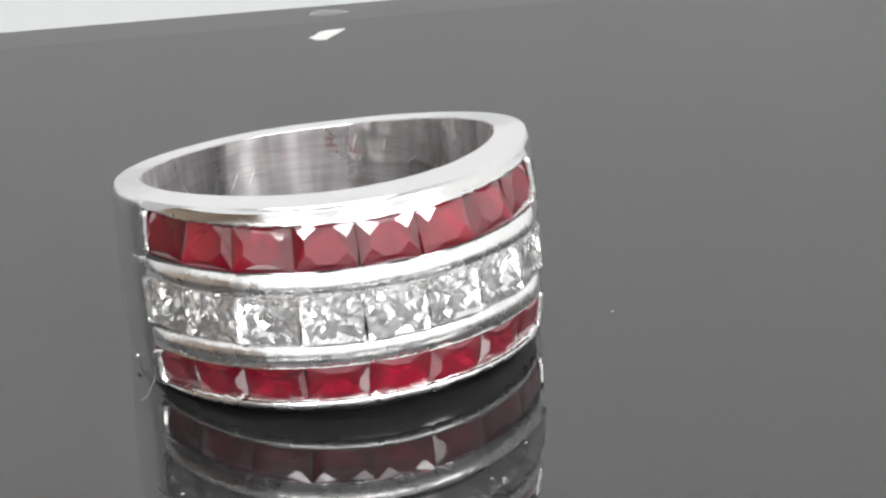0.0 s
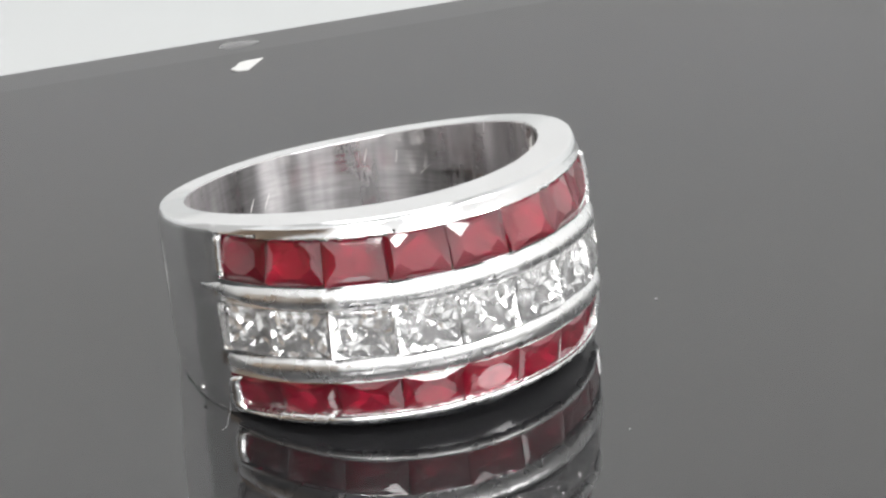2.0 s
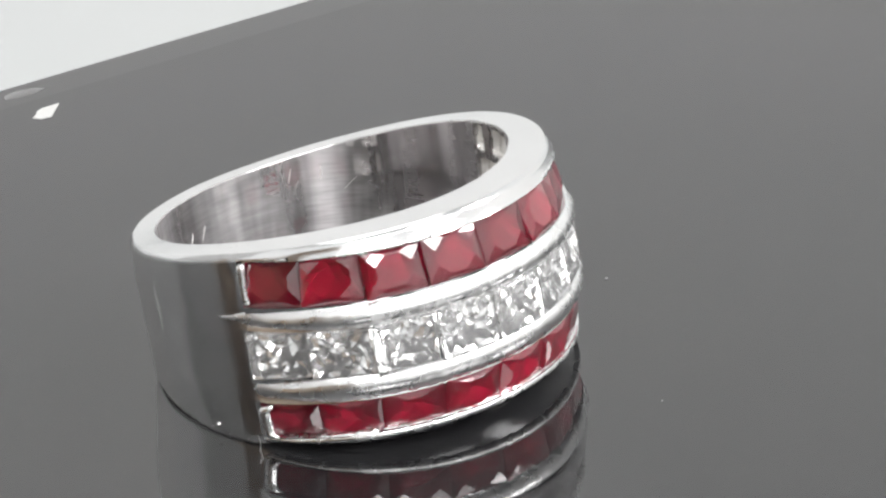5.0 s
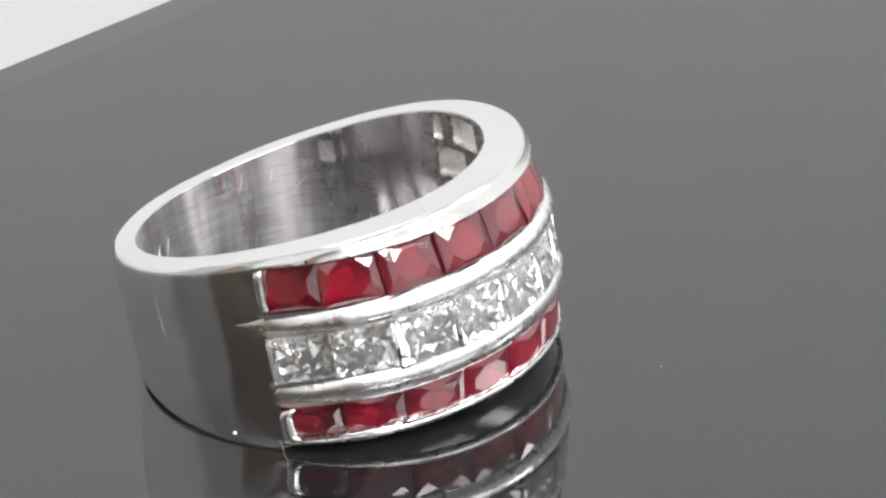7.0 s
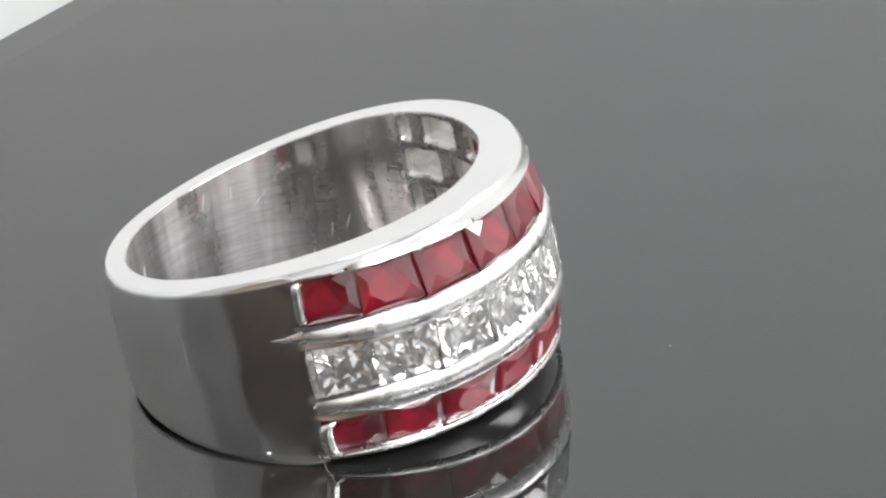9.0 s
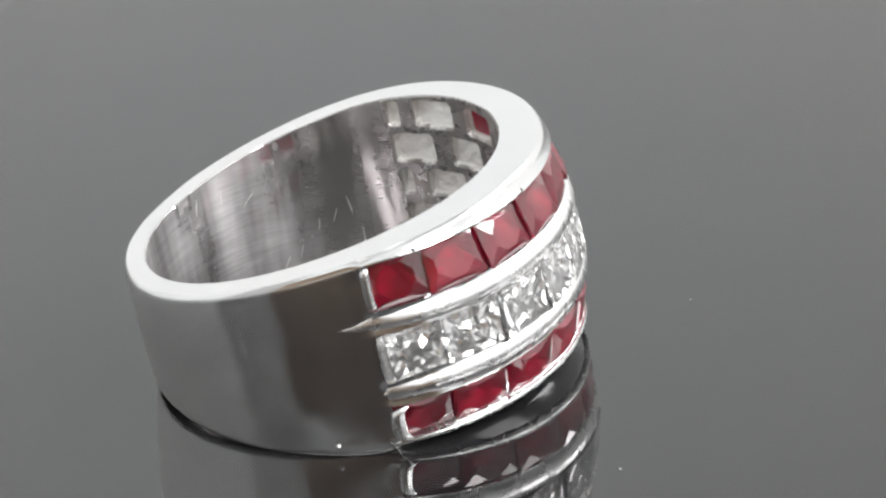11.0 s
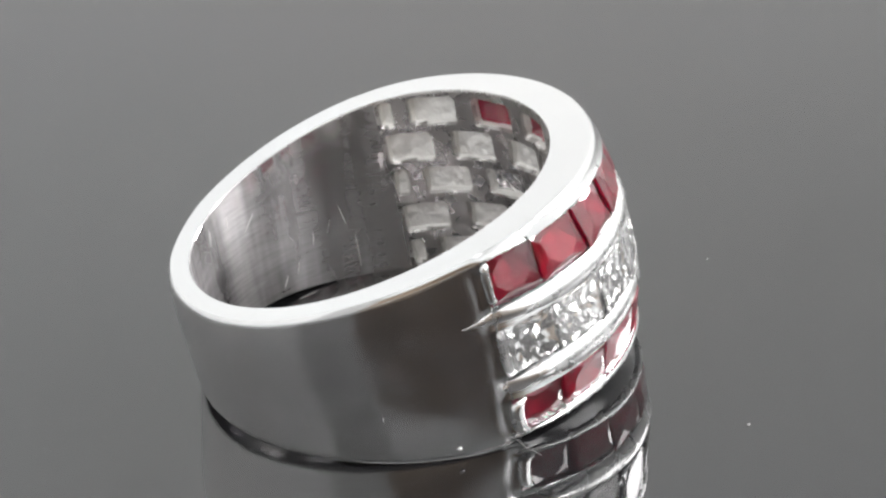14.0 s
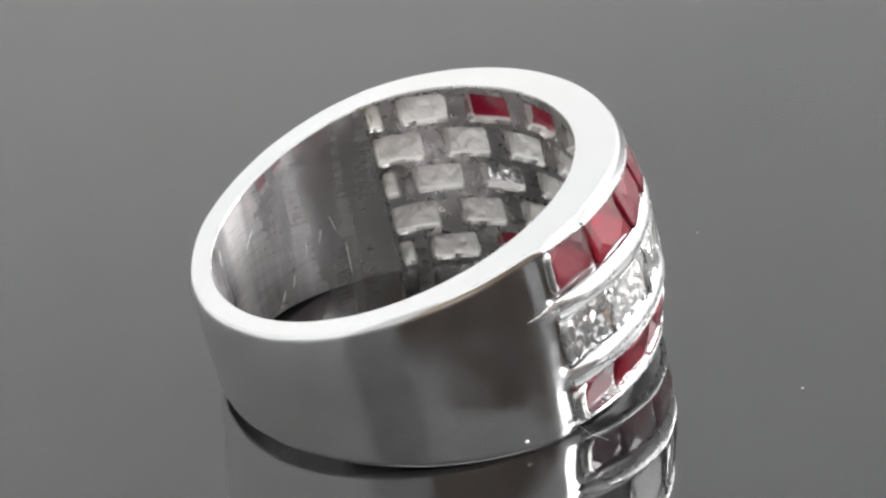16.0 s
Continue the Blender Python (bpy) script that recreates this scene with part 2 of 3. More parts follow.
def build_board():
    """A polished board with a shallow polished bevel along its edges; local x along the far edge."""
    lx, ly, drop, bw = 0.26, 0.24, 0.00010, 0.0033
    bm = bmesh.new()
    tops = []
    for inset, z in ((0.0, -0.003), (0.0, -drop - 0.0003), (0.0002, -drop), (bw, 0.0)):
        tops.append([bm.verts.new((sx * (lx / 2 - inset), sy * (ly / 2 - inset), z)) for sx, sy in ((-1, -1), (1, -1), (1, 1), (-1, 1))])
    for a, b in zip(tops, tops[1:]):
        for i in range(4):
            j = (i + 1) % 4
            bm.faces.new((a[i], a[j], b[j], b[i]))
    bm.faces.new(tops[-1])
    bm.faces.new(list(reversed(tops[0])))
    ob = new("display_board", mesh_of("display_board", bm, BOARD))
    turn = math.atan(0.067)
    far = Vector((0.0, 0.04464, 0.0))
    back = Vector((-math.sin(turn), math.cos(turn), 0))
    ob.matrix_world = Matrix.Translation(far - back * ly / 2) @ Matrix.Rotation(turn, 4, "Z")
    return tagged(ob, "polished black acrylic board lying on white card", "board")


build_board()

# ---- the ring ----
# Ring frame: FRONT, SIDE and AXIS; angles run from FRONT towards SIDE; sizes in millimetres.
CENTRE = Vector((-0.448, 0.436, 4.351))
AXIS = Vector((-0.0289, 0.1015, 0.9944)).normalized()
FRONT = Vector((0.2723, -0.9564, 0.0))
FRONT = (FRONT - AXIS * FRONT.dot(AXIS)).normalized()
SIDE = AXIS.cross(FRONT)
R_IN, R_OUT, SHIFT = 8.75, 10.28, 0.542
MID = -7.0                      # the middle of the rows of stones, in degrees
ROW_A, ROW_B = -68.6, 53.5      # the rows' ends
STONES = 8
STEP = (ROW_B - ROW_A) / STONES
BASE = Vector((CENTRE.x, CENTRE.y, 0.0))


def half_height(deg):
    a = radians(deg)
    worn = 0.15 * math.exp(-((deg - 82) / 30) ** 2) - 0.05 * math.exp(-((deg - 158) / 18) ** 2)
    return 4.283 + 1.247 * math.cos(a) - 0.134 * math.cos(2 * a) - 0.052 * math.cos(3 * a) + worn


def outer(deg):
    a = radians(deg)
    back = 0.06 * math.exp(-((abs(deg) - 180) / 40) ** 2)
    return back + SHIFT * math.cos(a) + math.sqrt(R_OUT ** 2 - (SHIFT * math.sin(a)) ** 2)


def place(deg, r, z):
    """From ring angle, radius and height to metres from BASE; the ring rests flat on its lower flank."""
    a = radians(deg)
    p = CENTRE + (FRONT * math.cos(a) + SIDE * math.sin(a)) * r + AXIS * z - BASE
    p.z = max(p.z, 0.0)
    return p * MM


def smooth(a, b, x):
    t = min(1.0, max(0.0, (x - a) / (b - a)))
    return t * t * (3 - 2 * t)


ROWS = ((2.40, 4.55), (-1.12, 1.18), (-4.14, -2.42))      # heights of the three channels
CHANNEL = 1.12


def swell(deg, z):
    """The band's dome, fullest behind the stones."""
    side = abs(deg - MID)
    full = 0.10 + 0.42 * (1 - (smooth(48, 84, side) if deg > MID else smooth(26, 74, side)))
    return full * max(0.0, 1 - abs(z / half_height(deg)) ** 2.6)


def relief(deg, z):
    """How far the outer face stands out from its circle."""
    d = swell(deg, z)
    a = radians(deg)
    d += 0.075 * smooth(62, 80, abs(deg - MID)) * noise.noise(Vector((2.6 * math.cos(a), 2.6 * math.sin(a), z * 0.26 + 2.0)))
    d += 0.022 * smooth(62, 80, abs(deg - MID)) * noise.noise(Vector((6.5 * math.cos(a), 6.5 * math.sin(a), z * 0.5 + 5.0)))
    edge = half_height(deg) - abs(z)
    if z < -4.3 and edge < 1.1:
        d -= 0.95 * (1 - smooth(57, 68, abs(deg - MID))) * min(1.0, (-4.3 - z) / 1.0) ** 1.4
    if edge < 0.30:
        d -= 0.12 * (1 - edge / 0.30) ** 2
    if deg < ROW_A:
        reach = 5.0 + 3.0 * noise.noise(Vector((z * 0.45, 3.3, 1.0)))
        d -= 0.09 * (1 - smooth(0, reach, ROW_A - deg)) * smooth(0.2, 1.0, edge)
    for lo, hi in ROWS:
        if lo <= z <= hi and ROW_A <= deg <= ROW_B:
            return swell(deg, z) - CHANNEL
        near = max(lo - z, z - hi, 0.0)
        side = max(ROW_A - deg, deg - ROW_B, 0.0)
        d += 0.10 * math.exp(-(near / 0.22) ** 2 - (side / 1.6) ** 2)
    return d


# gallery of cells behind the stones: (low, high, from, to, open to the stone)
def cells():
    made = []
    for row, (lo, hi) in enumerate(((3.28, 4.78), (1.32, 2.92), (-0.48, 0.95), (-2.58, -1.02), (-4.42, -3.02))):
        if row % 2:
            spans = [(79.4 - 22.4 * k - 15.6, 79.4 - 22.4 * k) for k in range(8)]
        else:
            spans = [(74.6, 79.4)] + [(69.4 - 22.6 * k - 16.2, 69.4 - 22.6 * k) for k in range(7)] + [(-93.4, -88.6)]
        for k, (a, b) in enumerate(spans):
            made.append((lo, hi, a, b, row in (0, 4) and 2 <= k <= 6 or row == 2 and k in (2, 4, 6)))
    return made


CELLS = cells()


def cell_depth(deg, z):
    """How deep the gallery is sunk here, 0 to 1, whether the cell is open to the stone, and the height in the cell, -1 to 1."""
    h = half_height(deg) - 0.20
    if not -96 < deg < 82:
        return 0.0, False, 0.0
    wob = 0.05 * noise.noise(Vector((deg * 0.16, z * 1.1, 7.0)))
    for lo, hi, a, b, open_ in CELLS:
        hi, lo = min(hi, h), max(lo, -h)
        if a - 1 < deg < b + 1 and lo - 0.1 < z < hi + 0.1:
            hx, hz = radians(b - a) * R_IN / 2, (hi - lo) / 2
            x, y = abs(radians(deg - (a + b) / 2) * R_IN) - hx + 0.22, abs(z - (hi + lo) / 2) - hz + 0.22
            d = math.hypot(max(x, 0), max(y, 0)) + min(max(x, y), 0) - 0.22 + wob
            if d < 0:
                return smooth(0.0, 0.15, -d), open_, (z - (hi + lo) / 2) / hz
    return 0.0, False, 0.0


def lines(start, end, step, breaks, gap):
    """Sorted grid lines: even steps and a close pair at every break."""
    n = round((end - start) / step)
    vals = [start + (end - start) * i / n for i in range(n + 1)]
    vals = [v for v in vals if all(abs(v - b) > gap * 1.5 for b in breaks)]
    for b in breaks:
        vals += [b - gap, b + gap]
    return sorted(set(round(v, 4) for v in vals if start - 1e-6 <= v <= end + 1e-6))


def build_band(parent):
    """The band: outer face with three channels, inner face with the gallery, and the two flat rims."""
    bm = bmesh.new()
    # outer face
    turns = lines(-180, 180, 1.0, [ROW_A, ROW_B], 0.12)[:-1]
    heights = lines(-1, 1, 0.05, [], 0.01)
    zbreaks = [v for row in ROWS for v in row]

    def outer_levels(deg):
        h = half_height(deg)
        inner_lines = lines(-5.0, 5.0, 0.25, zbreaks, 0.02)
        scale = min(1.0, (h - 0.36) / 4.62)
        body = [z if abs(z) < 4.0 else math.copysign(4.0 + (abs(z) - 4.0) * min(1, max(0.05, (h - 0.36 - 4.0) / 1.0)), z) for z in inner_lines]
        if h < 4.9:
            body = [z * scale for z in inner_lines]
        rim = [0.30, 0.22, 0.15, 0.09, 0.04, 0.0]
        return [-h + e for e in reversed(rim)] + body + [h - e for e in rim]

    grid = []
    for deg in turns:
        col = []
        for z in outer_levels(deg):
            col.append((deg, z, bm.verts.new(place(deg, outer(deg) + relief(deg, z), z))))
        grid.append(col)
    n, m = len(grid), len(grid[0])
    for i in range(n):
        a, b = grid[i], grid[(i + 1) % n]
        for j in range(m - 1):
            bm.faces.new((a[j][2], b[j][2], b[j + 1][2], a[j + 1][2]))
    top_out, bottom_out = [c[-1][2] for c in grid], [c[0][2] for c in grid]
    # inner face: fine over the gallery
    turns_in = [-180 + 2.0 * i for i in range(42)] + [-96 + 0.45 * i for i in range(396)] + [82.2 + 2.1 * i for i in range(47)]
    turns_in = [t for t in turns_in if t < 179.5]
    count = 120
    grid = []
    for deg in turns_in:
        col = []
        h = half_height(deg)
        for j in range(count + 1):
            z = -h + 2 * h * j / count
            deep, open_, level = cell_depth(deg, z)
            r = R_IN + (0.40 if open_ else 0.44 + 0.17 * level) * deep + (0.05 if j in (0, count) else 0.0)
            if deep > 0.3 and not (open_ and abs(z) > 1.5):
                r += 0.07 * noise.noise(Vector((deg * 0.3, z * 2.2, 3.0))) + 0.03 * noise.noise(Vector((deg * 0.9, z * 6.0, 5.0)))
            if deep == 0.0 and -96 < deg < 82:
                r += 0.025 * noise.noise(Vector((deg * 0.12, z * 1.0, 11.0)))
            col.append((deep, open_, bm.verts.new(place(deg, r, z)), z))
        grid.append(col)
    n, m = len(grid), len(grid[0])
    for i in range(n):
        a, b = grid[i], grid[(i + 1) % n]
        for j in range(m - 1):
            quad = (a[j], a[j + 1], b[j + 1], b[j])
            face = bm.faces.new([v[2] for v in quad])
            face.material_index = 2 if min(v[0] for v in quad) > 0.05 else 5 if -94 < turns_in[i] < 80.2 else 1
            if all(v[1] and v[0] > 0.9 for v in quad):
                face.material_index = 4 if abs(quad[0][3]) < 1.5 else 3
    top_in, bottom_in = [c[-1][2] for c in grid], [c[0][2] for c in grid]
    degs_out, degs_in = turns, turns_in

    def stitch(a, da, b, db, flip):
        """A flat ring of faces between two loops with lines at different angles."""
        i = j = 0
        na, nb = len(a), len(b)
        while i < na or j < nb:
            ta = da[i + 1] if i + 1 < na else 180.0 if i < na else 999
            tb = db[j + 1] if j + 1 < nb else 180.0 if j < nb else 999
            if i < na and (ta <= tb or j >= nb):
                tri = (a[i % na], a[(i + 1) % na], b[j % nb])
                i += 1
            else:
                tri = (a[i % na], b[(j + 1) % nb], b[j % nb])
                j += 1
            if len(set(tri)) == 3:
                bm.faces.new(tri if not flip else tri[::-1])

    stitch(top_out, degs_out, top_in, degs_in, False)
    stitch(bottom_out, degs_out, bottom_in, degs_in, True)
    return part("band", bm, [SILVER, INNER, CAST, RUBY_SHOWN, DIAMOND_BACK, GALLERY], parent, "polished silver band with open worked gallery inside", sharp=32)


def build_rail(parent, name, label, z0, width, rise, ends, seed, skew=0.0):
    """A flattened strip along the stones with an uneven, burnished edge, running out flush on the shank."""
    bm = bmesh.new()
    rings = []
    n = 260
    shape = ((-1.0, None), (-1.0, -0.36), (-0.95, 0.08), (-0.84, 0.44), (-0.68, 0.74), (-0.50, 0.92), (-0.30, 1.0), (-0.10, 0.98), (0.14, 0.84), (0.38, 0.61), (0.62, 0.30), (0.84, -0.04), (1.0, -0.36), (1.0, None))
    for i in range(n + 1):
        deg = (ROW_A - ends) + (ROW_B - ROW_A + 2 * ends) * i / n
        out = min(1.0, max(ROW_A - deg, deg - ROW_B, 0.0) / ends)
        k = max(0.02, 1 - out ** 0.7) * (0.50 + 0.50 * smooth(-2.0, 22.0, deg - ROW_A))
        loop = []
        for u, d in shape:
            u += skew * (1 - u * u)
            ragged = 0.07 * noise.noise(Vector((deg * 0.55, u * 2 + seed, 0.0))) + 0.05 * noise.noise(Vector((deg * 1.7, u * 2 + seed, 4.0)))
            z = z0 + u * width / 2 * k + ragged * (1.0 if abs(u) > 0.9 or u < -0.3 else 0.3) * k
            near = min(deg - ROW_A, ROW_B - deg)
            lift = (0.05 + (rise - 0.05) * smooth(-1.0, 10.0, near) if out == 0 else 0.07 * (1 - out) ** 0.6) * (d or 0) + 0.02 * noise.noise(Vector((deg * 0.4, u + seed, 9.0))) * k
            if d is None:
                lift = -0.75 if out == 0 else -0.05
            loop.append(bm.verts.new(place(deg, outer(deg) + swell(deg, z) + lift - (0.012 if out else 0), z)))
        rings.append(loop)
    for a, b in zip(rings, rings[1:]):
        for j in range(len(shape) - 1):
            bm.faces.new((a[j], b[j], b[j + 1], a[j + 1]))
    bm.faces.new(rings[0])
    bm.faces.new(list(reversed(rings[-1])))
    return part(name, bm, BURNISHED, parent, label, sharp=60)


def build_end_bar(parent, deg0, lo, hi, hook, wide):
    """The raised lip that closes the end of a channel; hook turns its ends inward along the row."""
    bm = bmesh.new()
    path = []
    turn = 1 if deg0 < MID else -1
    for t in range(13):
        u = t / 12
        z = lo + (hi - lo) * u
        bend = hook * (abs(2 * u - 1) ** 5)
        path.append((deg0 + turn * bend, z))
    loops = []
    for n, (deg, z) in enumerate(path):
        k = 0.6 if n in (0, 12) else 1.0
        loop = []
        for q in range(8):
            a = q / 8 * 2 * math.pi
            loop.append(bm.verts.new(place(deg + wide * k * math.cos(a), outer(deg) + swell(deg, z) + (0.01 if k == 1 else -0.12) + 0.16 * wide * k * math.sin(a), z)))
        loops.append(loop)
    for a, b in zip(loops, loops[1:]):
        for q in range(8):
            r = (q + 1) % 8
            bm.faces.new((a[q], a[r], b[r], b[q]))
    bm.faces.new(list(reversed(loops[0])))
    bm.faces.new(loops[-1])
    return part("end_bar", bm, BURNISHED, parent, sharp=60)


def gem_mesh(name, w, h, mats, table, crown, depth, corner, spread, seed, fine=False, lift=0.26):
    """A square cut stone: table, crown, girdle and a many-sided back; x along the row, y up, z outward."""
    bm = bmesh.new()
    rng = random.Random(seed)

    def octagon(sx, sy, c, z):
        x, y = sx / 2, sy / 2
        cx, cy = c * sx, c * sy
        return [bm.verts.new(v) for v in ((x, y - cy, z), (x - cx, y, z), (-x + cx, y, z), (-x, y - cy, z),
                                           (-x, -y + cy, z), (-x + cx, -y, z), (x - cx, -y, z), (x, -y + cy, z))]

    def band(a, b):
        for i in range(8):
            j = (i + 1) % 8
            bm.faces.new((a[i], a[j], b[j], b[i]))

    top = octagon(w * table * 0.96, h * table * 1.08, 0.30, crown)
    mid = octagon(w * (table + 1) / 2, h * (table + 1) / 2 * 1.04, 0.15, crown * 0.62)
    gird = octagon(w, h, corner, 0.06)
    gird2 = octagon(w, h, corner, -0.06)
    bm.faces.new(top)
    band(mid, top)
    band(gird, mid)
    band(gird2, gird)
    front = len(bm.faces)

    def ring(n, k, z):
        out = []
        for i in range(n):
            a = (i + 0.5) / n * 2 * math.pi
            q = k * rng.uniform(1 - spread, 1 + spread) / max(abs(math.cos(a)), abs(math.sin(a)))
            out.append(bm.verts.new((math.cos(a) * w / 2 * q, math.sin(a) * h / 2 * q, -depth * z * rng.uniform(1 - spread * 2, 1 + spread * 2))))
        return out

    if fine:
        # a back of irregular shards, deepest near the middle
        nx, ny = 12, 9
        aside = (rng.uniform(-0.2, 0.2), rng.uniform(-0.2, 0.2))
        grid = []
        for j in range(ny + 1):
            line = []
            for i in range(nx + 1):
                u, v = 2 * i / nx - 1, 2 * j / ny - 1
                inside = 0 < i < nx and 0 < j < ny
                if inside:
                    u, v = u + rng.uniform(-0.42, 0.42) * 2 / nx, v + rng.uniform(-0.42, 0.42) * 2 / ny
                deep = depth * (1 - max(abs(u - aside[0]), abs(v - aside[1]))) + rng.uniform(-0.07, 0.07) if inside else 0.0
                line.append(bm.verts.new((u * w / 2, v * h / 2, -0.08 - max(0.0, deep) - 0.14 * h * (v + 1))))
            grid.append(line)
        for j in range(ny):
            for i in range(nx):
                a, b, c, d = grid[j][i], grid[j][i + 1], grid[j + 1][i + 1], grid[j + 1][i]
                slant = (i < nx / 2) == (j < ny / 2)
                if rng.random() < 0.25:
                    slant = not slant
                for tri in ((a, b, c), (a, c, d)) if slant else ((a, b, d), (b, c, d)):
                    bm.faces.new(tri)
        for n, face in enumerate(bm.faces):
            face.material_index = 0 if n < front else 1
        bmesh.ops.scale(bm, vec=(MM, MM, MM), verts=bm.verts)
        bm.normal_update()
        for face in bm.faces:
            if face.material_index and face.normal.z > 0:
                face.normal_flip()
        return mesh_of(name, bm, mats)
    loops = [ring(16, 0.70, 0.50)]
    b = ring(8, 0.36, 0.85)
    culet = bm.verts.new((0, 0, -depth))
    for loop in loops + [b, [culet]]:
        for v in loop:
            v.co.y += lift * h * min(1.0, -v.co.z / depth) ** 1.5
    order = sorted(range(8), key=lambda i: math.atan2(gird2[i].co.y / h, gird2[i].co.x / w) % (2 * math.pi))
    for a, c in zip(loops, loops[1:]):
        for n in range(16):
            m = (n + 1) % 16
            if n % 2:
                bm.faces.new((a[n], a[m], c[n]))
                bm.faces.new((a[m], c[m], c[n]))
            else:
                bm.faces.new((a[n], a[m], c[m]))
                bm.faces.new((a[n], c[m], c[n]))
    a, z = loops[0], loops[-1]
    for n, i in enumerate(order):
        j = order[(n + 1) % 8]
        r = [a[(2 * n + k) % 16] for k in range(3)]
        bm.faces.new((gird2[i], r[0], r[1]))
        bm.faces.new((gird2[i], r[1], gird2[j]))
        bm.faces.new((gird2[j], r[1], r[2]))
        r = [z[(2 * n + k) % 16] for k in range(3)]
        c, d = b[n], b[(n + 1) % 8]
        bm.faces.new((r[0], r[1], c))
        bm.faces.new((r[1], r[2], d))
        bm.faces.new((r[1], d, c))
        bm.faces.new((c, d, culet))
    for n, face in enumerate(bm.faces):
        face.material_index = 0 if n < front else 1
    bmesh.ops.scale(bm, vec=(MM, MM, MM), verts=bm.verts)
    bmesh.ops.recalc_face_normals(bm, faces=bm.faces)
    return mesh_of(name, bm, mats)


def build_scratch(parent, inside, a, b, width):
    """A thin burr along a scratch, from one (angle, height) to another."""
    bm = bmesh.new()
    rows = []
    for i in range(7):
        t = i / 6
        deg, z = a[0] + (b[0] - a[0]) * t, a[1] + (b[1] - a[1]) * t
        deg += 0.15 * noise.noise(Vector((t * 3, a[0], a[1])))
        k = math.sin(math.pi * (0.12 + 0.76 * t))
        r = R_IN if inside else outer(deg) + relief(deg, z)
        sign = -1 if inside else 1
        rise = 0.025 if inside else 0.02
        half = math.degrees(width / 2 * k / r)
        rows.append([bm.verts.new(place(deg + u * half, r + sign * d * k, z)) for u, d in ((-1, -0.01), (-0.3, rise), (0.3, rise), (1, -0.01))])
    for p, q in zip(rows, rows[1:]):
        for j in range(3):
            bm.faces.new((p[j], q[j], q[j + 1], p[j + 1]))
    bmesh.ops.recalc_face_normals(bm, faces=bm.faces)
    return part("scratch", bm, CAST if inside else SILVER, parent, sharp=60)


def set_row(parent, name, label, meshes, zmid, seed, tilt, sink, lean=0.0):
    rng = random.Random(seed)
    for k in range(STONES):
        deg = ROW_A + STEP * (k + 0.5)
        a = radians(deg)
        o = outer(deg) + swell(deg, zmid) + sink + 0.20 * (1 - smooth(15, 48, abs(deg - MID)))
        pos = place(deg, o, zmid + rng.uniform(-0.03, 0.03))
        foot = CENTRE + FRONT * SHIFT + AXIS * zmid - BASE
        out = (pos / MM - foot).normalized()
        slope = (swell(deg, zmid + 0.5) - swell(deg, zmid - 0.5))
        up = (AXIS + out * slope).normalized()
        along = up.cross(out).normalized()
        out = along.cross(up)
        m = Matrix((along, up, out)).transposed().to_4x4()
        m = Matrix.Translation(pos) @ m @ pose(0, 0, 0, lean + rng.uniform(-tilt, tilt), rng.uniform(-tilt, tilt), rng.uniform(-1.5, 1.5))
        ob = tagged(new(name, meshes[k % len(meshes)]), label)
        ob.parent = parent
        ob.matrix_basis = m


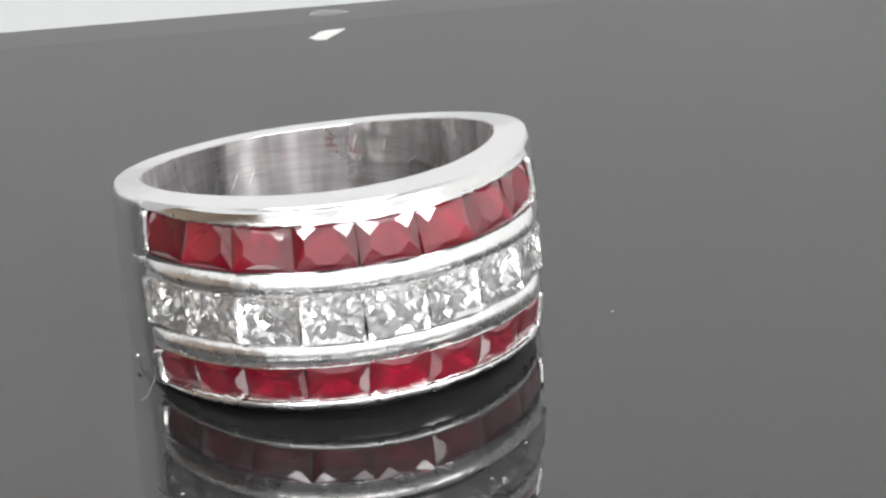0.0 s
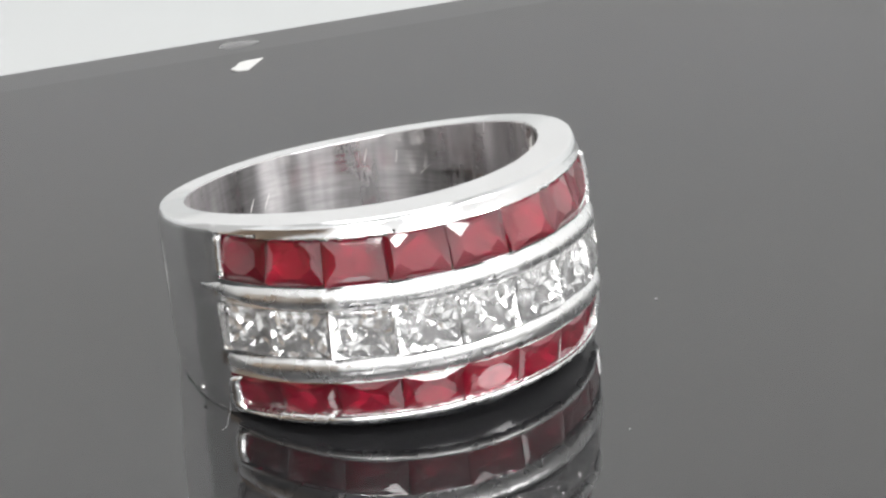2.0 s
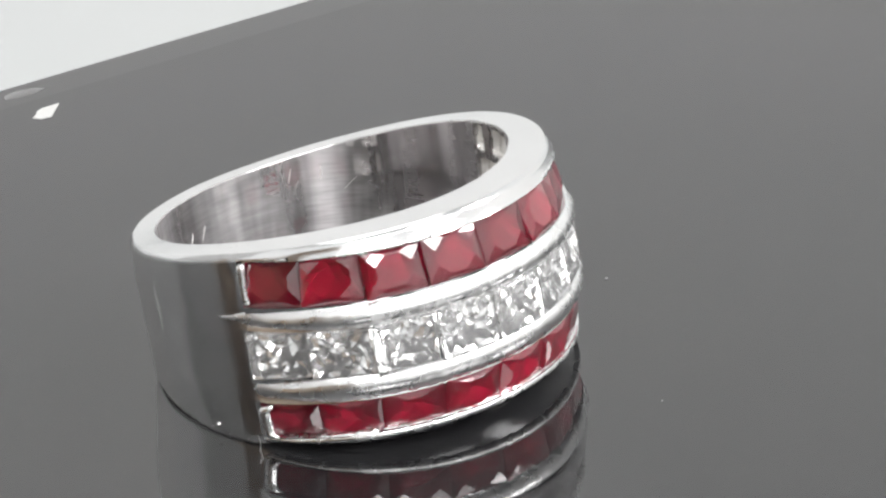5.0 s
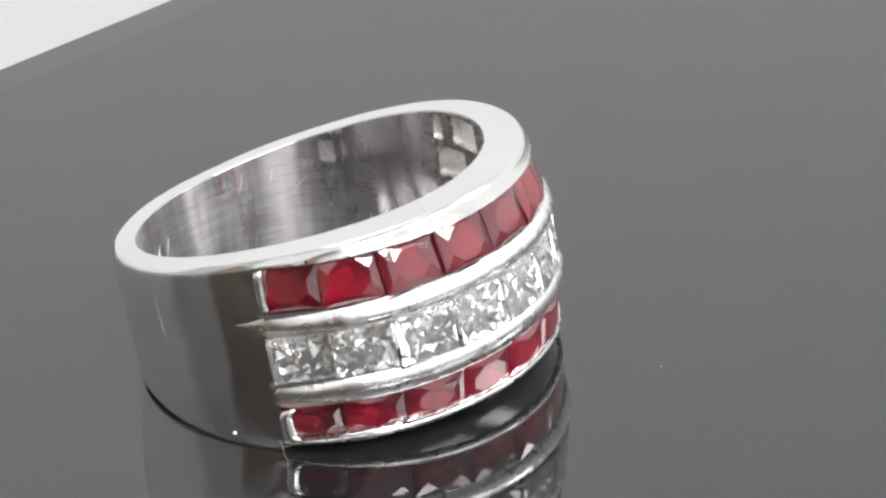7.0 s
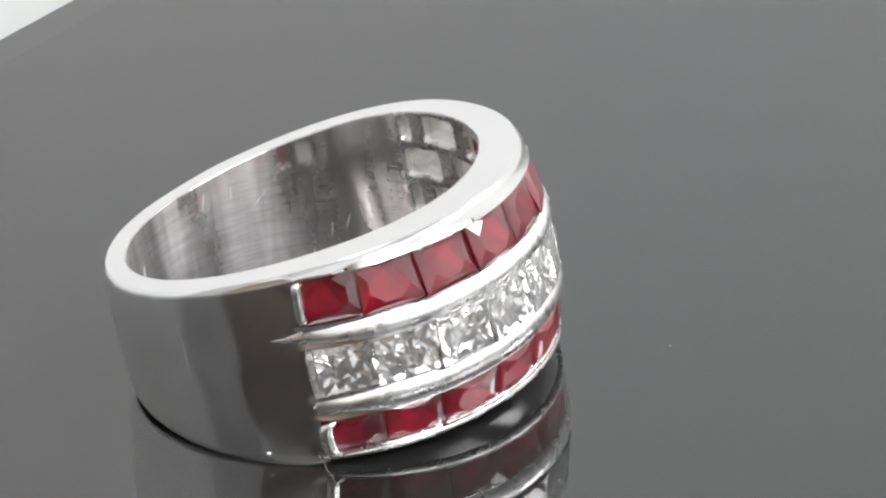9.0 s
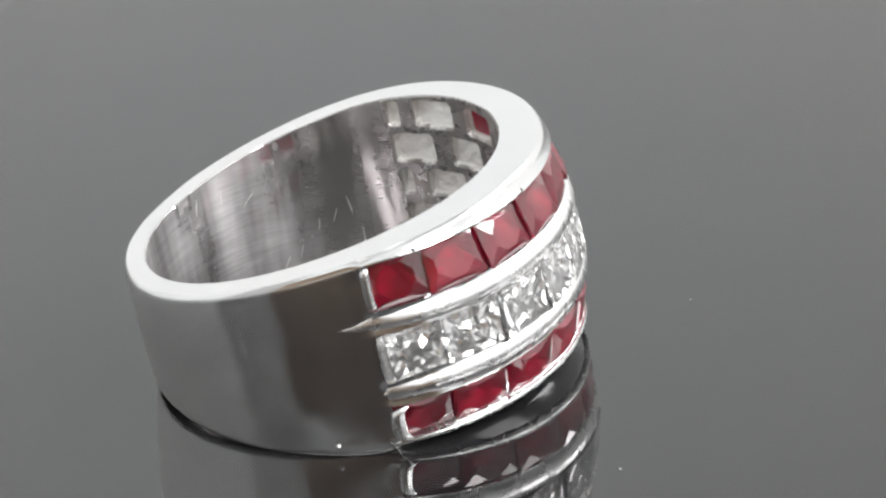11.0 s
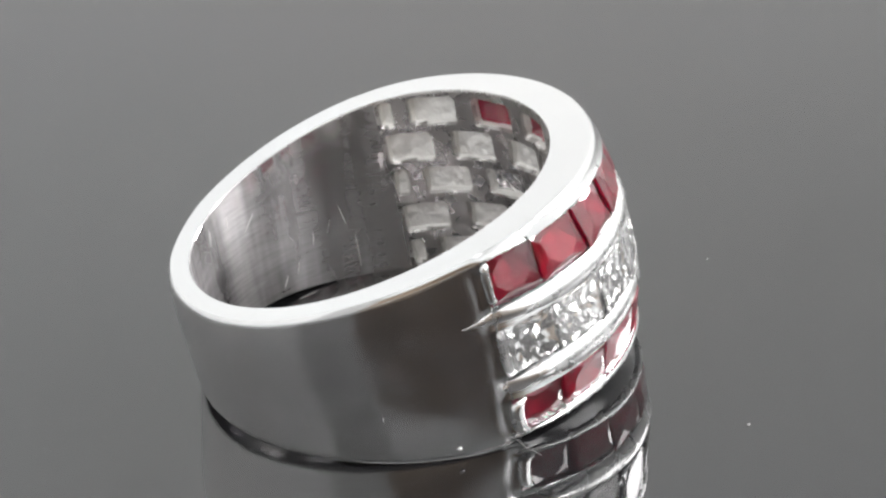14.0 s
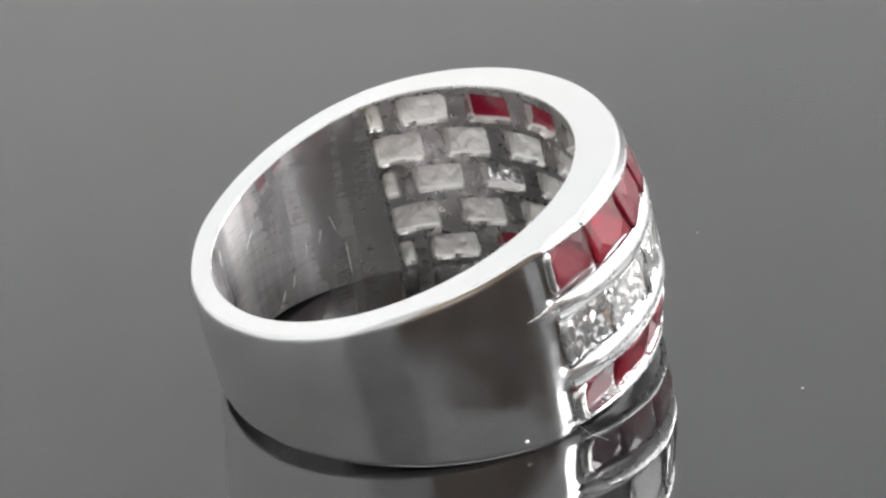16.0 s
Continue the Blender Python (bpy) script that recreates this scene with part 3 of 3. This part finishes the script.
def build_ring():
    ring = new("ring")
    ring.location = BASE * MM
    tagged(ring, "silver band ring with red and clear stone rows, lying flat", "ring")
    build_band(ring)
    build_rail(ring, "rail", "burnished silver rail between two rows of stones", 1.79, 1.30, 0.34, 9.0, 1, 0.12)
    build_rail(ring, "rail", "burnished silver rail between two rows of stones", -1.77, 1.38, 0.36, 1.6, 2, 0.38)
    build_rail(ring, "border", "narrow silver border beside the red stones", 4.63, 0.26, 0.06, 1.5, 3)
    build_rail(ring, "border", "narrow silver border beside the red stones", -4.32, 0.44, 0.14, 1.5, 4)
    for deg in (ROW_A + 0.5, ROW_B + 0.5):
        for lo, hi, hook, wide in ((2.42, 4.5, 0.5, 1.2), (-1.1, 1.16, 0.5, 1.1), (-4.3, -2.5, 2.6, 1.8)):
            build_end_bar(ring, deg, lo, hi, hook if deg < MID else 0.4, wide if deg < MID else 1.1)
    for a, b, w in (((-144.9, 1.19), (-146.2, 0.78), 0.05), ((-100.4, -1.35), (-100.7, -1.85), 0.07), ((-102.9, 2.6), (-102.0, 0.1), 0.025)):
        build_scratch(ring, False, a, b, w)
    for a, b, w in (((96.0, -2.0), (96.6, -3.75), 0.10), ((99.2, -0.2), (98.2, -1.2), 0.05), ((109.5, -1.0), (110.4, -1.7), 0.06), ((103.0, -0.7), (105.0, -1.4), 0.05),
                    ((116.8, -2.2), (118.4, -2.8), 0.08), ((122.0, -2.6), (124.5, -3.1), 0.09), ((140.7, 2.3), (141.5, 1.6), 0.10), ((151.0, 2.5), (152.5, 1.7), 0.10),
                    ((-172.5, 1.2), (-170.0, 0.4), 0.08), ((-166.0, 1.2), (-163.0, 0.3), 0.06), ((-146.5, 0.5), (-142.0, 1.6), 0.05), ((134.0, 0.9), (129.0, 1.5), 0.05)):
        build_scratch(ring, True, a, b, w)
    # small silver ball in place of a glint that travels along the foot
    bm = bmesh.new()
    bmesh.ops.create_icosphere(bm, subdivisions=2, radius=0.12 * MM, matrix=Matrix.Translation(place(-84.0, outer(-84.0) + 0.05, -3.93)))
    part("glint_ball", bm, SILVER, ring, "tiny bright silver ball standing in for a glint", sharp=60)
    pitch = radians(STEP) * (R_OUT + 0.36)
    red, clear = (RUBY, RUBY_BACK), (DIAMOND, DIAMOND_BACK)
    shapes = ((1.0, 0.64, 0.03), (0.99, 0.68, 0.04), (1.0, 0.61, 0.02), (0.985, 0.70, 0.03))
    upper = [gem_mesh("ruby", pitch * s * 1.045, 2.26, red, t, 0.30, 0.55, c, 0.06, n) for n, (s, t, c) in enumerate(shapes)]
    lower = [gem_mesh("ruby", pitch * s * 1.045, 1.88, red, t, 0.28, 0.58, c, 0.10, n + 10, lift=0.04) for n, (s, t, c) in enumerate(shapes)]
    white = [gem_mesh("diamond", pitch * s * 1.045, 2.34, clear, t + 0.20, 0.09, 0.30, 0.012, 0.13, n + 20, True) for n, (s, t, c) in enumerate(shapes * 2)]
    set_row(ring, "ruby", "square-cut deep red stone", upper, 3.46, 3, 4.0, -0.38, -8.0)
    set_row(ring, "diamond", "square-cut clear sparkling stone", white, 0.03, 5, 3.0, 0.0)
    set_row(ring, "ruby", "square-cut deep red stone", lower, -3.28, 11, 3.0, -0.36, 6.0)
    return ring


build_ring()


def build_fibre():
    """A fine stray hair that leans from the foot of the ring onto the board."""
    curve = bpy.data.curves.new("fibre", "CURVE")
    curve.dimensions, curve.bevel_depth, curve.bevel_resolution, curve.resolution_u = "3D", 0.010 * MM, 1, 6
    line = curve.splines.new("BEZIER")
    points = ((-9.05, -5.98, 0.62), (-9.12, -6.35, 0.42), (-9.30, -6.62, 0.20), (-9.42, -7.02, 0.05), (-9.75, -7.40, 0.016))
    line.bezier_points.add(len(points) - 1)
    for knot, p in zip(line.bezier_points, points):
        knot.co = Vector(p) * MM
        knot.handle_left_type = knot.handle_right_type = "AUTO"
    curve.materials.append(SPECK)
    shape = new("fibre_shape", curve)
    bpy.context.view_layer.update()
    me = bpy.data.meshes.new_from_object(shape.evaluated_get(bpy.context.evaluated_depsgraph_get()))
    bpy.data.objects.remove(shape)
    bpy.data.curves.remove(curve)
    me.name = "fibre"
    return tagged(new("fibre", me), "fine pale stray fibre leaning on the ring's foot", "fibre")


build_fibre()

# ---- small things on the board ----


def flake(name, x, y, size, label, outline, thick=0.00008, mat=DUST):
    bm = bmesh.new()
    lower = [bm.verts.new((x * MM + u * size, y * MM + v * size, 0.0)) for u, v in outline]
    upper = [bm.verts.new((v.co.x, v.co.y, thick)) for v in lower]
    bm.faces.new(upper)
    bm.faces.new(list(reversed(lower)))
    n = len(outline)
    for i in range(n):
        bm.faces.new((lower[i], lower[(i + 1) % n], upper[(i + 1) % n], upper[i]))
    return tagged(new(name, mesh_of(name, bm, mat)), label, "debris")


# the chip's faint second reflection, laid on as a see-through flake
GHOST, tree, bsdf = material("faint_ghost")
bsdf.inputs["Base Color"].default_value = (0.7, 0.7, 0.7, 1)
bsdf.inputs["Roughness"].default_value = 0.8
bsdf.inputs["Alpha"].default_value = 0.12
ghost_mark = flake("faint_patch", 0.6, 43.0, 0.00125, "faint pale ghost image of the chip near the board's edge",
                   ((-1.1, -0.2), (-0.5, -0.5), (0.4, -0.4), (1.1, -0.1), (0.7, 0.35), (-0.2, 0.5), (-0.9, 0.3)), 0.00002, GHOST)
ghost_mark.location.z = -0.00005
flake("paper_chip", 0.18, 38.9, 0.001, "small torn white paper chip on the black board",
      ((-0.95, -0.35), (-0.6, -0.75), (0.1, -0.8), (0.35, -0.45), (1.35, 0.85), (0.2, 0.75), (-0.3, 0.5), (-0.5, 0.1)))
for x, y, s in ((13.7, -1.35, 0.08), (-7.55, -16.45, 0.08), (8.24, -13.89, 0.05)):
    flake("dust_speck", x, y, s * MM, "tiny pale dust speck on the black board", ((-1, -0.5), (0.2, -0.9), (1, 0.3), (0.1, 0.9), (-0.8, 0.5)), 0.00005, SPECK)["group"] = "dust specks on the board"
